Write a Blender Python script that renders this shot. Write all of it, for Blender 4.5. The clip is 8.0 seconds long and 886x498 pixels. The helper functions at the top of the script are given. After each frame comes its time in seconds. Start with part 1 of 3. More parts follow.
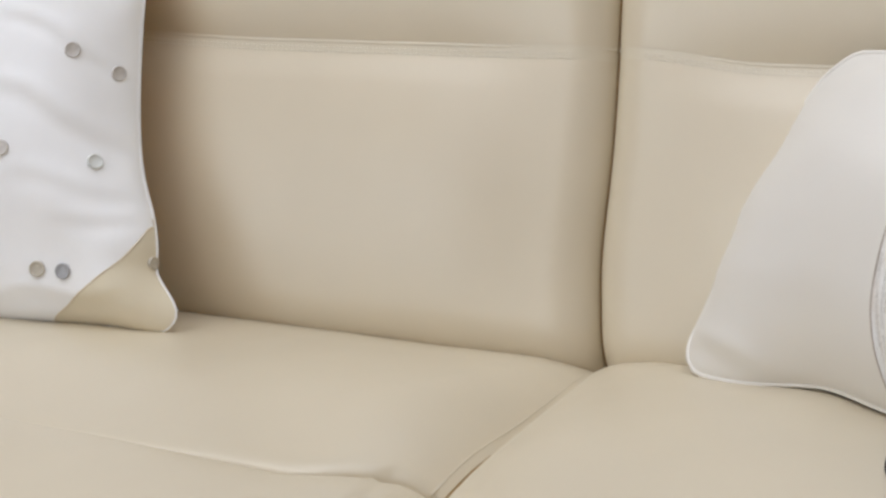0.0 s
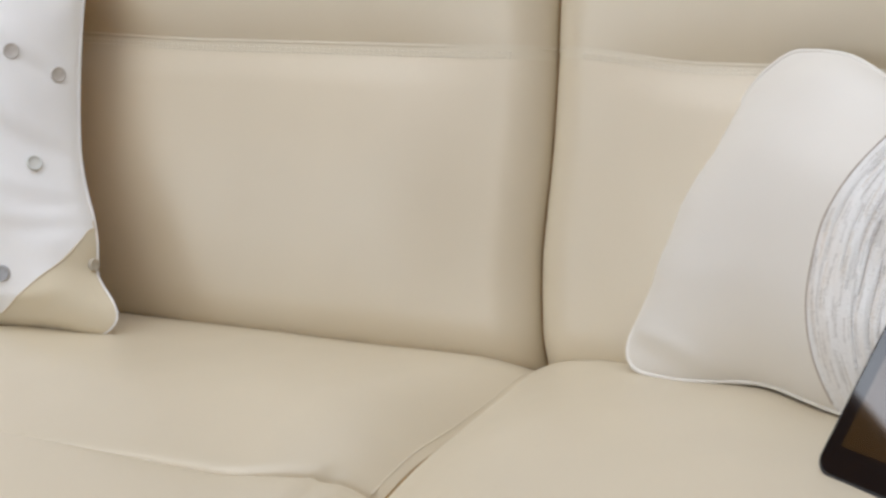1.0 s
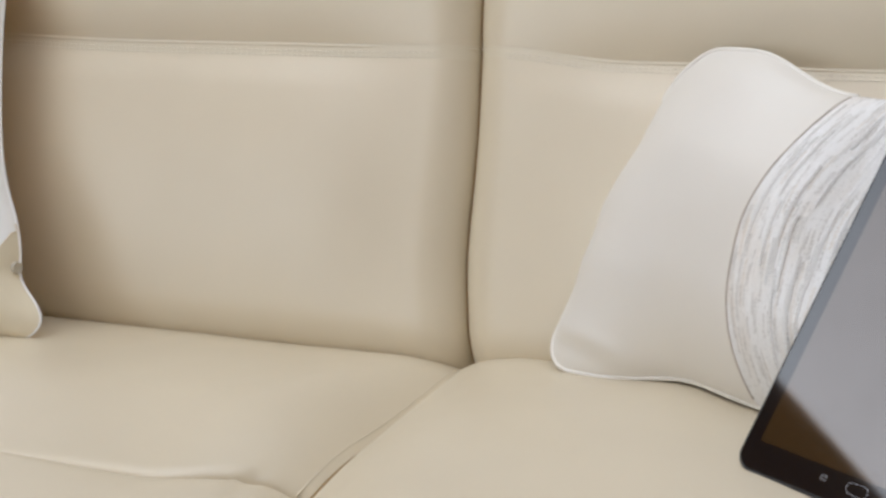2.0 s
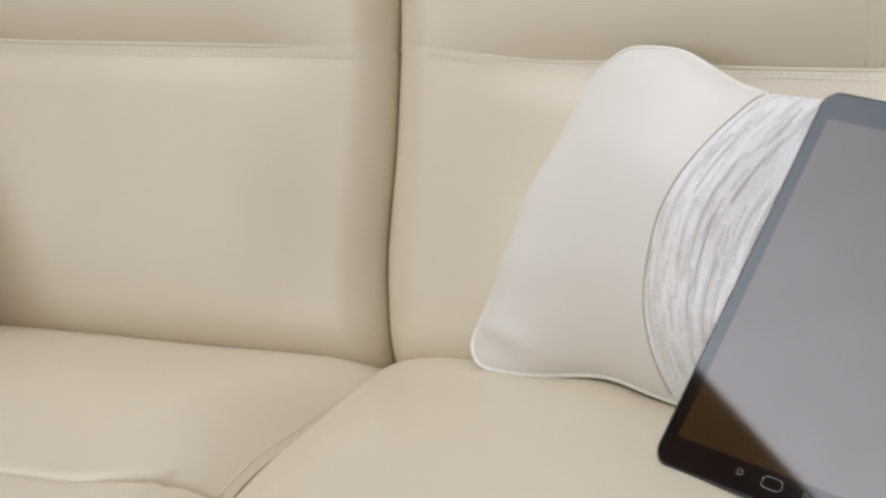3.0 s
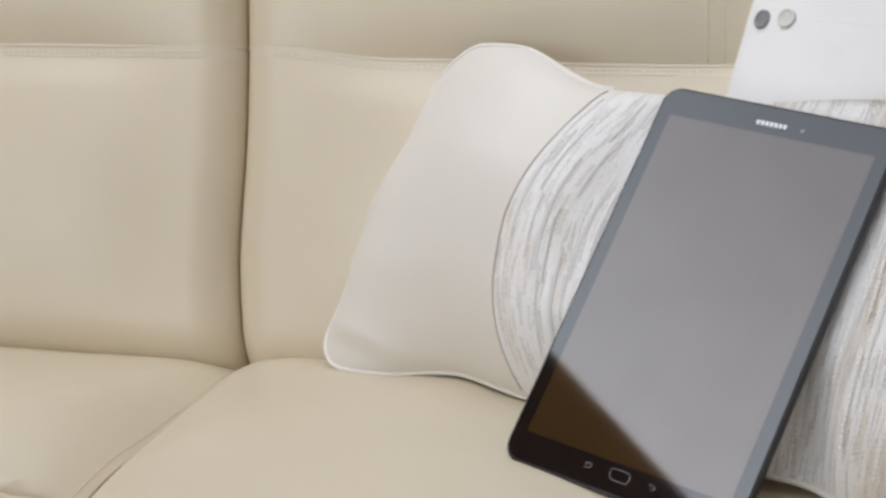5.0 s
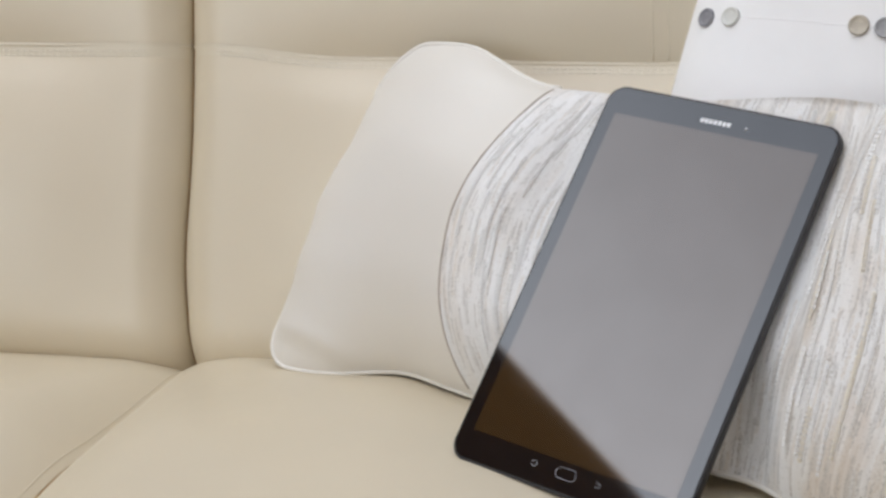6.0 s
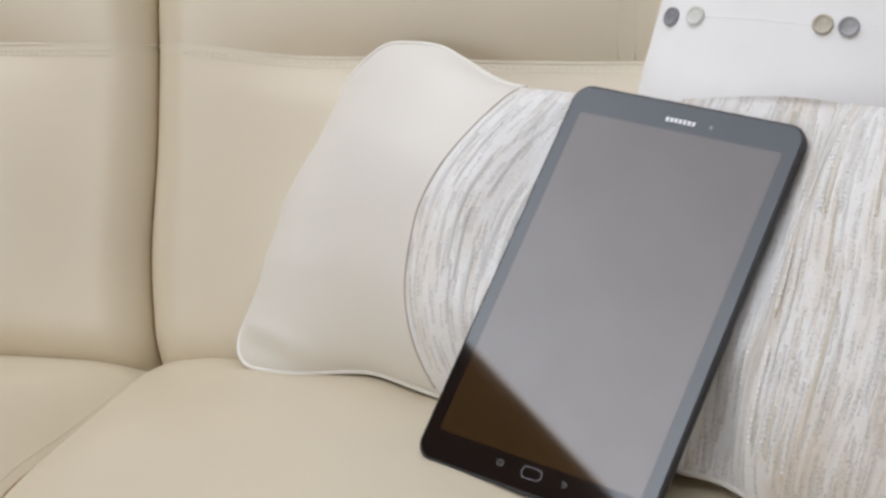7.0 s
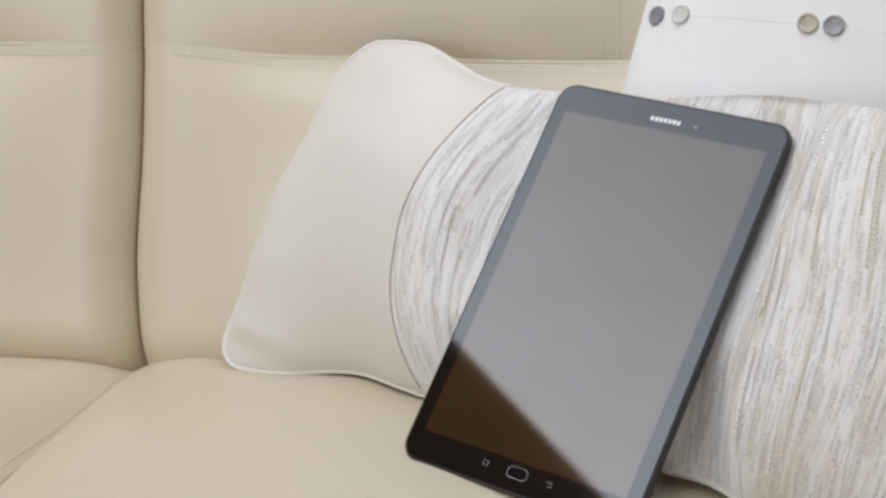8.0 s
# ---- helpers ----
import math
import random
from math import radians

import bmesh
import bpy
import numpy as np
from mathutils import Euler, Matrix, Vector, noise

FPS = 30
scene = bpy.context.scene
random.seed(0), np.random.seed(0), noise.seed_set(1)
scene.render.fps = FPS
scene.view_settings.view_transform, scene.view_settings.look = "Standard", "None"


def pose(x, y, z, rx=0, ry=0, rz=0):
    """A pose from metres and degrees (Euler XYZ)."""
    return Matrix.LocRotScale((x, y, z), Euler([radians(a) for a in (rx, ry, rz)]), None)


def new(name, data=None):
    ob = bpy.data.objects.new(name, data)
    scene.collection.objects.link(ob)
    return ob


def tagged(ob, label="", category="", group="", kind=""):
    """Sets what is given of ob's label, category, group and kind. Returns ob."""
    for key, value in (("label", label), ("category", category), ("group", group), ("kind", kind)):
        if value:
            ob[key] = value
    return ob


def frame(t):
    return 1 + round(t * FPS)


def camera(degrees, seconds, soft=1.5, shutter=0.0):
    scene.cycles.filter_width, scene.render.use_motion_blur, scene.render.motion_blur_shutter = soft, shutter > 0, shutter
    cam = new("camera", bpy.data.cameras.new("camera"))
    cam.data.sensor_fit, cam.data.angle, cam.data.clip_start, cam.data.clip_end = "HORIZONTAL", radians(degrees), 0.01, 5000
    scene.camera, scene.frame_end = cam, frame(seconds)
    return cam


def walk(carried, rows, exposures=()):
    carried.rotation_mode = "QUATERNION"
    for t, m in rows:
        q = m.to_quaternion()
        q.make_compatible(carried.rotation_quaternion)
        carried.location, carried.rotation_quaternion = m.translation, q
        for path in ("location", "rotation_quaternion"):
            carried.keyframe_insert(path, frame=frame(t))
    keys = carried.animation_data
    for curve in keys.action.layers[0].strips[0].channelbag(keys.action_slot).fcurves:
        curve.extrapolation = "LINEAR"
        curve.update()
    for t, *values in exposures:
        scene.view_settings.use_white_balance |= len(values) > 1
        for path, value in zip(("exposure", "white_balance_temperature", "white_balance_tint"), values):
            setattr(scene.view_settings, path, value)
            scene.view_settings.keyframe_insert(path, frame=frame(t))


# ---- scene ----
cam = camera(30.0, 8.0, soft=2.8, shutter=0.5)
# seconds, place in metres, turn in degrees
ROWS = [
    (0, 0.5064, -1.0467, 0.9183, 71.682, 4.83, 29.681),
    (0.5, 0.5112, -1.0451, 0.9177, 71.644, 4.807, 28.994),
    (1, 0.5158, -1.0436, 0.9172, 71.57, 4.668, 28.05),
    (1.5, 0.5201, -1.0422, 0.9167, 71.495, 4.567, 26.955),
    (3, 0.5313, -1.0378, 0.9155, 71.214, 4.214, 23.334),
    (3.5, 0.5344, -1.0364, 0.9151, 71.122, 4.148, 22.033),
    (4, 0.5373, -1.0351, 0.9149, 71.027, 3.988, 20.826),
    (4.5, 0.5399, -1.0337, 0.9147, 70.935, 3.81, 19.714),
    (6, 0.546, -1.0298, 0.9143, 70.679, 3.319, 17.09),
    (6.5, 0.5475, -1.0285, 0.9142, 70.621, 3.246, 16.502),
    (7, 0.5487, -1.0273, 0.9143, 70.566, 3.133, 16.09),
    (7.5, 0.5498, -1.0256, 0.9144, 70.5081, 3.1158, 15.8148),
    (8, 0.5503, -1.0248, 0.9144, 70.482, 3.108, 15.691),
]
EXPOSURE = [(0.0, 0.0), (8.0, 0.0)]
walk(cam, [(t, pose(x, y, z, rx, ry, rz)) for t, x, y, z, rx, ry, rz in ROWS], EXPOSURE)

# ---- light: a large rooflight over the sofa, white walls around ----
E1 = Vector((0.505, -0.863, 0.0))  # the room's own axes, the sofa stands at an angle in it
E2 = Vector((0.863, 0.505, 0.0))
CEIL = 2.6
EDGE = Vector((-1.35, -1.145, CEIL))  # a point on the rooflight's edge
LIGHT_LONG, LIGHT_WIDE = 2.8, 3.0
SKY_POWER = 41.5
WINDOW_POWER = 34.0

world = bpy.data.worlds.new("world")
scene.world = world
world.use_nodes = True
wn = world.node_tree.nodes
sky = wn.new("ShaderNodeTexSky")
sky.sky_type, sky.sun_disc = "NISHITA", False
sky.sun_elevation, sky.sun_rotation = radians(50), radians(200)
wn["Background"].inputs["Strength"].default_value = 0.1
world.node_tree.links.new(sky.outputs[0], wn["Background"].inputs["Color"])

lamp_data = bpy.data.lights.new("rooflight_sky", "AREA")
lamp_data.shape, lamp_data.size, lamp_data.size_y = "RECTANGLE", LIGHT_LONG, LIGHT_WIDE
lamp_data.energy, lamp_data.color = SKY_POWER, (0.955, 0.975, 1.0)
lamp_data.use_nodes = True  # the sky over the rooflight is brighter low towards its long edge
ln, ll = lamp_data.node_tree.nodes, lamp_data.node_tree.links
where, along = ln.new("ShaderNodeNewGeometry"), ln.new("ShaderNodeVectorMath")
along.operation = "DOT_PRODUCT"
along.inputs[1].default_value = E2
ll.new(where.outputs["Position"], along.inputs[0])
glow = ln.new("ShaderNodeMapRange")
glow.inputs["From Min"].default_value, glow.inputs["From Max"].default_value = EDGE.dot(E2), EDGE.dot(E2) + 1.2
glow.inputs["To Min"].default_value, glow.inputs["To Max"].default_value = 2.15, 0.92
ll.new(along.outputs["Value"], glow.inputs["Value"])
ll.new(glow.outputs[0], ln["Emission"].inputs["Strength"])
lamp = new("rooflight_sky", lamp_data)
lamp_mid = EDGE + E2 * (LIGHT_WIDE / 2) + Vector((0, 0, 0.008))
lamp.matrix_world = Matrix.Translation(lamp_mid) @ Matrix((E1, E2, Vector((0, 0, 1)))).transposed().to_4x4()
ROOM = Matrix.Translation((0.1, -0.9, 0)) @ Matrix((E1, E2, Vector((0, 0, 1)))).transposed().to_4x4()
HALF = 2.9
WIN_A0, WIN_A1, WIN_Z0, WIN_Z1 = 0.3, 2.8, 0.75, 2.30  # window in the wall to the camera's left
win_data = bpy.data.lights.new("window_sky", "AREA")
win_data.shape, win_data.size, win_data.size_y = "RECTANGLE", WIN_A1 - WIN_A0, WIN_Z1 - WIN_Z0
win_data.energy, win_data.color = WINDOW_POWER, (0.88, 0.94, 1.0)
win = new("window_sky", win_data)
win.matrix_world = ROOM @ pose((WIN_A0 + WIN_A1) / 2, -HALF - 0.05, (WIN_Z0 + WIN_Z1) / 2, 90, 0, 0)


# ---- materials ----
def material(name):
    m = bpy.data.materials.new(name)
    m.use_nodes = True
    n = m.node_tree.nodes
    return m, n, m.node_tree.links, n["Principled BSDF"]


def noise_node(n, l, scale, detail=4.0, rough=0.55, stretch=(1, 1, 1), coords="Object"):
    tc = n.new("ShaderNodeTexCoord")
    mp = n.new("ShaderNodeMapping")
    mp.inputs["Scale"].default_value = stretch
    tx = n.new("ShaderNodeTexNoise")
    tx.inputs["Scale"].default_value, tx.inputs["Detail"].default_value, tx.inputs["Roughness"].default_value = scale, detail, rough
    l.new(tc.outputs[coords], mp.inputs[0])
    l.new(mp.outputs[0], tx.inputs["Vector"])
    return tx


def ramp_node(n, l, source, stops):
    r = n.new("ShaderNodeValToRGB")
    e = r.color_ramp.elements
    while len(e) < len(stops):
        e.new(0.5)
    for k, (p, c) in enumerate(stops):
        e[k].position, e[k].color = p, (*c, 1)
    l.new(source, r.inputs[0])
    return r


def bump_node(n, l, source, strength, distance, before=None):
    b = n.new("ShaderNodeBump")
    b.inputs["Strength"].default_value, b.inputs["Distance"].default_value = strength, distance
    l.new(source, b.inputs["Height"])
    if before:
        l.new(before.outputs[0], b.inputs["Normal"])
    return b


def leather(name, colour, rough=0.45, grain=0.25, coat=0.0):
    """Fine-grained soft leather: faint large-scale tone, pebbled grain, small pores."""
    m, n, l, p = material(name)
    c = Vector(colour)
    big = noise_node(n, l, 5.0, 3.0)
    r = ramp_node(n, l, big.outputs[0], [(0.3, c * 0.955), (0.7, c * 1.03)])
    l.new(r.outputs[0], p.inputs["Base Color"])
    tc = n.new("ShaderNodeTexCoord")
    v = n.new("ShaderNodeTexVoronoi")
    v.inputs["Scale"].default_value = 900.0
    l.new(tc.outputs["Object"], v.inputs["Vector"])
    soft = noise_node(n, l, 26.0, 3.0)
    b1 = bump_node(n, l, soft.outputs[0], 0.10, 0.002)
    b2 = bump_node(n, l, v.outputs["Distance"], grain, 0.0004, b1)
    l.new(b2.outputs[0], p.inputs["Normal"])
    rr = n.new("ShaderNodeMapRange")
    rr.inputs["To Min"].default_value, rr.inputs["To Max"].default_value = rough - 0.06, rough + 0.08
    l.new(soft.outputs[0], rr.inputs[0])
    l.new(rr.outputs[0], p.inputs["Roughness"])
    p.inputs["Specular IOR Level"].default_value = 1.0
    p.inputs["Coat Weight"].default_value, p.inputs["Coat Roughness"].default_value = coat, 0.44
    return m


def cloth(name, colour, scale=1400.0, rough=0.85, bump=0.2, tone=0.04):
    """Plain woven cotton."""
    m, n, l, p = material(name)
    c = Vector(colour)
    big = noise_node(n, l, 9.0, 4.0)
    r = ramp_node(n, l, big.outputs[0], [(0.3, c * (1 - tone)), (0.7, c * (1 + tone))])
    l.new(r.outputs[0], p.inputs["Base Color"])
    p.inputs["Roughness"].default_value = rough
    p.inputs["Sheen Weight"].default_value = 0.15
    weave = noise_node(n, l, scale, 2.0)
    soft = noise_node(n, l, 30.0, 3.0)
    b1 = bump_node(n, l, soft.outputs[0], 0.15, 0.002)
    b = bump_node(n, l, weave.outputs[0], bump, 0.0005, b1)
    l.new(b.outputs[0], p.inputs["Normal"])
    return m


def plain(name, colour, rough=0.5, metal=0.0, spec=0.5, tone=0.06, scale=40.0):
    m, n, l, p = material(name)
    c = Vector(colour)
    t = noise_node(n, l, scale, 3.0)
    r = ramp_node(n, l, t.outputs[0], [(0.3, c * (1 - tone)), (0.7, c * (1 + tone))])
    l.new(r.outputs[0], p.inputs["Base Color"])
    p.inputs["Roughness"].default_value, p.inputs["Metallic"].default_value = rough, metal
    p.inputs["Specular IOR Level"].default_value = spec
    return m


CREAM = leather("cream_leather", (0.655, 0.572, 0.424), 0.42, 0.1, 0.5)
CREAM_SEAM = leather("cream_leather_seam", (0.67, 0.595, 0.45), 0.46, 0.1, 0.5)
# cream leather inside the joints, their warm shade put into a deeper tan
CREAM_JOINT_SHADE = leather("cream_leather_joint_shade", (0.57, 0.40, 0.19), 0.5, 0.1)
THREAD = cloth("cream_thread", (0.74, 0.68, 0.56), 3000.0)
PEARL = leather("pearl_leather", (0.755, 0.722, 0.662), 0.42, 0.15, 0.3)
PEARL_PIPING = leather("pearl_piping", (0.82, 0.79, 0.73), 0.42, 0.1)
WHITE = cloth("white_cotton", (0.89, 0.886, 0.884))
CORNER = cloth("cream_cotton", (0.69, 0.61, 0.455), 1100.0)
CORNER_SEAM = cloth("tan_thread", (0.64, 0.55, 0.41), 2000.0)
# made-up tone for an unseen cushion back, throws warm light on the sofa
BOUNCE_BACK = cloth("warm_bounce_cotton", (0.86, 0.55, 0.20), 1100.0)
TAUPE = plain("taupe_cord", (0.50, 0.44, 0.385), 0.7)
BUTTON_TAN = plain("tan_button", (0.52, 0.47, 0.385), 0.35, 0.0, 0.5, 0.12, 300.0)
BUTTON_GREY = plain("grey_button", (0.36, 0.36, 0.37), 0.3, 0.0, 0.5, 0.14, 300.0)
BUTTON_PALE = plain("pale_button", (0.66, 0.665, 0.63), 0.3, 0.0, 0.5, 0.05, 300.0)
BUTTON_DARK = plain("dark_grey_button", (0.25, 0.25, 0.27), 0.3, 0.0, 0.5, 0.2, 300.0)
BUTTON_TAUPE = plain("taupe_button", (0.58, 0.545, 0.51), 0.4, 0.0, 0.5, 0.1, 300.0)


def sequin_fabric():
    """Melange weave: short dashes of grey, beige and white yarn in columns that run up the cushion."""
    m, n, l, p = material("striped_sequin_fabric")

    def math_node(op, a, b=0.0):
        k = n.new("ShaderNodeMath")
        k.operation = op
        for slot, v in ((0, a), (1, b)):
            if isinstance(v, float):
                k.inputs[slot].default_value = v
            else:
                l.new(v, k.inputs[slot])
        return k.outputs[0]

    tc, sep = n.new("ShaderNodeTexCoord"), n.new("ShaderNodeSeparateXYZ")
    l.new(tc.outputs["UV"], sep.inputs[0])
    ragged = noise_node(n, l, 500.0, 2.0, 0.6, (1, 1, 1), "UV")
    sway = noise_node(n, l, 1.0, 1.0, 0.5, (45, 14, 1), "UV")
    drift = math_node("ADD", math_node("MULTIPLY", math_node("SUBTRACT", ragged.outputs[0], 0.5), 0.0022), math_node("MULTIPLY", math_node("SUBTRACT", sway.outputs[0], 0.5), 0.006))
    across = math_node("ADD", sep.outputs[0], drift)
    along = math_node("ADD", sep.outputs[1], math_node("MULTIPLY", drift, 2.5))
    speckle = noise_node(n, l, 1.0, 2.0, 0.7, (1300, 700, 1), "UV")

    def dashes(wide, long, shift, share, body):
        """A mask of mottled yarn dashes: columns of that width, cells of that length, the share of cells that are filled."""
        col = math_node("FLOOR", math_node("ADD", math_node("MULTIPLY", across, 1 / wide), shift))
        w1 = n.new("ShaderNodeTexWhiteNoise")
        w1.noise_dimensions = "1D"
        l.new(col, w1.inputs["W"])
        cell = n.new("ShaderNodeCombineXYZ")
        l.new(col, cell.inputs[0])
        l.new(math_node("FLOOR", math_node("ADD", math_node("MULTIPLY", along, 1 / long), math_node("MULTIPLY", w1.outputs[0], 9.0))), cell.inputs[1])
        w2 = n.new("ShaderNodeTexWhiteNoise")
        w2.noise_dimensions = "2D"
        l.new(cell.outputs[0], w2.inputs["Vector"])
        filled = math_node("LESS_THAN", w2.outputs[0], math_node("ADD", math_node("MULTIPLY", sep.outputs[0], 0.28), share))  # fewer towards one end
        mottle = n.new("ShaderNodeMapRange")
        mottle.inputs["From Min"].default_value, mottle.inputs["From Max"].default_value = 0.42, 0.55
        mottle.inputs["To Min"].default_value, mottle.inputs["To Max"].default_value = body, 0.12
        l.new(speckle.outputs[0], mottle.inputs["Value"])
        return math_node("MULTIPLY", filled, mottle.outputs[0])

    def over(below, mask, colour):
        mix = n.new("ShaderNodeMixRGB")
        l.new(mask, mix.inputs[0])
        l.new(below, mix.inputs[1])
        mix.inputs[2].default_value = (*colour, 1)
        return mix.outputs[0]
    patch = noise_node(n, l, 1.0, 3.0, 0.55, (34, 11, 1), "UV")
    warm = math_node("SUBTRACT", patch.outputs[0], math_node("MULTIPLY", math_node("SUBTRACT", sep.outputs[0], 0.05), 0.35))  # more beige towards one end
    ground = ramp_node(n, l, warm, [(0.36, (0.72, 0.66, 0.595)), (0.47, (0.77, 0.745, 0.71)), (0.58, (0.815, 0.81, 0.80))]).outputs[0]
    ground = over(ground, dashes(0.0016, 0.022, 0.4, 0.25, 0.35), (0.93, 0.92, 0.90))
    ground = over(ground, dashes(0.0017, 0.030, 0.1, 0.13, 0.55), (0.60, 0.51, 0.40))
    ground = over(ground, dashes(0.0026, 0.020, 0.3, 0.14, 0.58), (0.45, 0.435, 0.405))
    ground = over(ground, dashes(0.0012, 0.015, 0.7, 0.17, 0.85), (0.46, 0.435, 0.40))
    specks = noise_node(n, l, 750.0, 1.0, 0.5, (1, 1, 1), "UV")
    dots = n.new("ShaderNodeMapRange")
    dots.inputs["From Min"].default_value, dots.inputs["From Max"].default_value = 0.645, 0.72
    l.new(specks.outputs[0], dots.inputs["Value"])
    ground = over(ground, math_node("MULTIPLY", dots.outputs[0], 0.6), (0.34, 0.31, 0.27))
    l.new(ground, p.inputs["Base Color"])
    p.inputs["Roughness"].default_value = 0.7
    p.inputs["Sheen Weight"].default_value = 0.1
    rib = noise_node(n, l, 1.0, 2.0, 0.5, (330, 20, 1), "UV")
    yarn = noise_node(n, l, 900.0, 2.0)
    b1 = bump_node(n, l, rib.outputs[0], 0.12, 0.002)
    b2 = bump_node(n, l, yarn.outputs[0], 0.35, 0.0008, b1)
    l.new(b2.outputs[0], p.inputs["Normal"])
    return m


FABRIC = sequin_fabric()
SEQUIN = plain("clear_sequin", (0.96, 0.96, 0.95), 0.22, 0.0, 1.0, 0.05, 500.0)
SEQUIN.node_tree.nodes["Principled BSDF"].inputs["Coat Weight"].default_value = 1.0
SEQUIN_GOLD = plain("pale_gold_sequin", (0.82, 0.76, 0.64), 0.3, 0.0, 0.7, 0.08, 500.0)


def dark_glass(name, colour, ior, rough, tint):
    m, n, l, p = material(name)
    p.inputs["Specular Tint"].default_value = (*tint, 1)  # the coating's faint colour
    p.inputs["Base Color"].default_value = (*colour, 1)
    p.inputs["IOR"].default_value = ior
    smear = noise_node(n, l, 14.0, 4.0)
    rr = n.new("ShaderNodeMapRange")
    rr.inputs["To Min"].default_value, rr.inputs["To Max"].default_value = rough, rough + 0.02
    l.new(smear.outputs[0], rr.inputs[0])
    l.new(rr.outputs[0], p.inputs["Roughness"])
    grease = n.new("ShaderNodeMapRange")  # finger marks dull the reflection a little
    grease.inputs["From Min"].default_value, grease.inputs["From Max"].default_value = 0.35, 0.65
    grease.inputs["To Min"].default_value, grease.inputs["To Max"].default_value = 0.482, 0.51
    l.new(noise_node(n, l, 22.0, 3.0).outputs[0], grease.inputs["Value"])
    l.new(grease.outputs[0], p.inputs["Specular IOR Level"])
    return m


BEZEL = dark_glass("bezel_glass", (0.002, 0.003, 0.005), 1.72, 0.03, (0.93, 0.955, 1.0))
SCREEN = dark_glass("screen_glass", (0.032, 0.018, 0.006), 1.86, 0.03, (1.0, 0.975, 0.985))
SHELL = plain("black_plastic", (0.010, 0.009, 0.010), 0.42, 0.0, 0.5, 0.1, 200.0)
SILVER = plain("silver_print", (0.62, 0.62, 0.64), 0.35, 0.2)
LOGO = plain("white_print", (0.85, 0.86, 0.88), 0.5)
LENS = plain("camera_lens", (0.34, 0.35, 0.37), 0.1)
WALL_PAINT = plain("white_wall_paint", (0.80, 0.78, 0.74), 0.8, 0.0, 0.3, 0.02, 3.0)


def boards(name, c1, c2, stretch):
    m, n, l, p = material(name)
    g = noise_node(n, l, 1.0, 6.0, 0.6, stretch)
    r = ramp_node(n, l, g.outputs[0], [(0.3, c1), (0.7, c2)])
    l.new(r.outputs[0], p.inputs["Base Color"])
    p.inputs["Roughness"].default_value = 0.55
    b = bump_node(n, l, g.outputs[0], 0.2, 0.002)
    l.new(b.outputs[0], p.inputs["Normal"])
    return m


CEILING_WOOD = boards("brown_ceiling_wood", (0.34, 0.18, 0.075), (0.52, 0.30, 0.15), (3, 40, 40))
FLOOR_WOOD = boards("oak_floor", (0.33, 0.23, 0.14), (0.46, 0.34, 0.22), (3, 45, 45))


# ---- mesh helpers ----
def mesh_object(name, bm, mat, parent=None, label="", smooth=True):
    bmesh.ops.recalc_face_normals(bm, faces=bm.faces)
    me = bpy.data.meshes.new(name)
    bm.to_mesh(me)
    bm.free()
    me.materials.append(mat)
    if smooth:
        me.polygons.foreach_set("use_smooth", [True] * len(me.polygons))
    ob = new(name, me)
    if parent:
        ob.parent = parent
    if label:
        ob["label"] = label
    return ob


part = mesh_object


def empty(name, m=None):
    ob = new(name)
    if m:
        ob.matrix_world = m
    return ob


def sheet(bm, fn, us, vs, flip=False):
    """A grid of quads of fn(u, v) over the values us and vs."""
    rows = [[bm.verts.new(fn(u, v)) for u in us] for v in vs]
    for a, b in zip(rows, rows[1:]):
        for k in range(len(us) - 1):
            q = (a[k], a[k + 1], b[k + 1], b[k])
            bm.faces.new(q[::-1] if flip else q)
    return rows


def spread(a, b, n):
    return [a + (b - a) * k / n for k in range(n + 1)]


def tube(bm, pts, radius, closed=False, sides=8):
    """A round cord along pts."""
    pts = [Vector(p) for p in pts]
    rings, count = [], len(pts)
    side = None
    for k, p in enumerate(pts):
        a = pts[k - 1] if k or closed else p
        b = pts[(k + 1) % count] if k < count - 1 or closed else p
        t = (b - a).normalized()
        if side is None:
            side = t.orthogonal().normalized()
        side = (side - t * side.dot(t)).normalized()
        up = t.cross(side)
        rings.append([bm.verts.new(p + radius * (math.cos(2 * math.pi * j / sides) * side + math.sin(2 * math.pi * j / sides) * up)) for j in range(sides)])
    pairs = list(zip(rings, rings[1:])) + ([(rings[-1], rings[0])] if closed else [])
    for r0, r1 in pairs:
        if r0 is rings[-1]:  # meet the first ring at its nearest turn
            s = min(range(sides), key=lambda q: (r1[q].co - r0[0].co).length)
            r1 = r1[s:] + r1[:s]
        for j in range(sides):
            bm.faces.new((r0[j], r0[(j + 1) % sides], r1[(j + 1) % sides], r1[j]))
    if not closed:
        bm.faces.new(rings[0][::-1])
        bm.faces.new(rings[-1])


def box(bm, lo, hi, bevel=0.0):
    m = Matrix.Translation([(a + b) / 2 for a, b in zip(lo, hi)]) @ Matrix.Diagonal([b - a for a, b in zip(lo, hi)] + [1])
    made = bmesh.ops.create_cube(bm, size=1, matrix=m)
    if bevel:
        edges = list({e for v in made["verts"] for e in v.link_edges})
        bmesh.ops.bevel(bm, geom=edges, offset=bevel, segments=3, affect="EDGES", profile=0.5)


def rise(d, r):
    """The drop of a rounded edge of radius r at the distance d from it."""
    if d >= r:
        return 0.0
    q = 1 - max(d, 0) / r
    return -r * (1 - math.sqrt(max(0.0, 1 - q * q)))


def ease(a, b, x):
    t = min(1.0, max(0.0, (x - a) / (b - a)))
    return t * t * (3 - 2 * t)


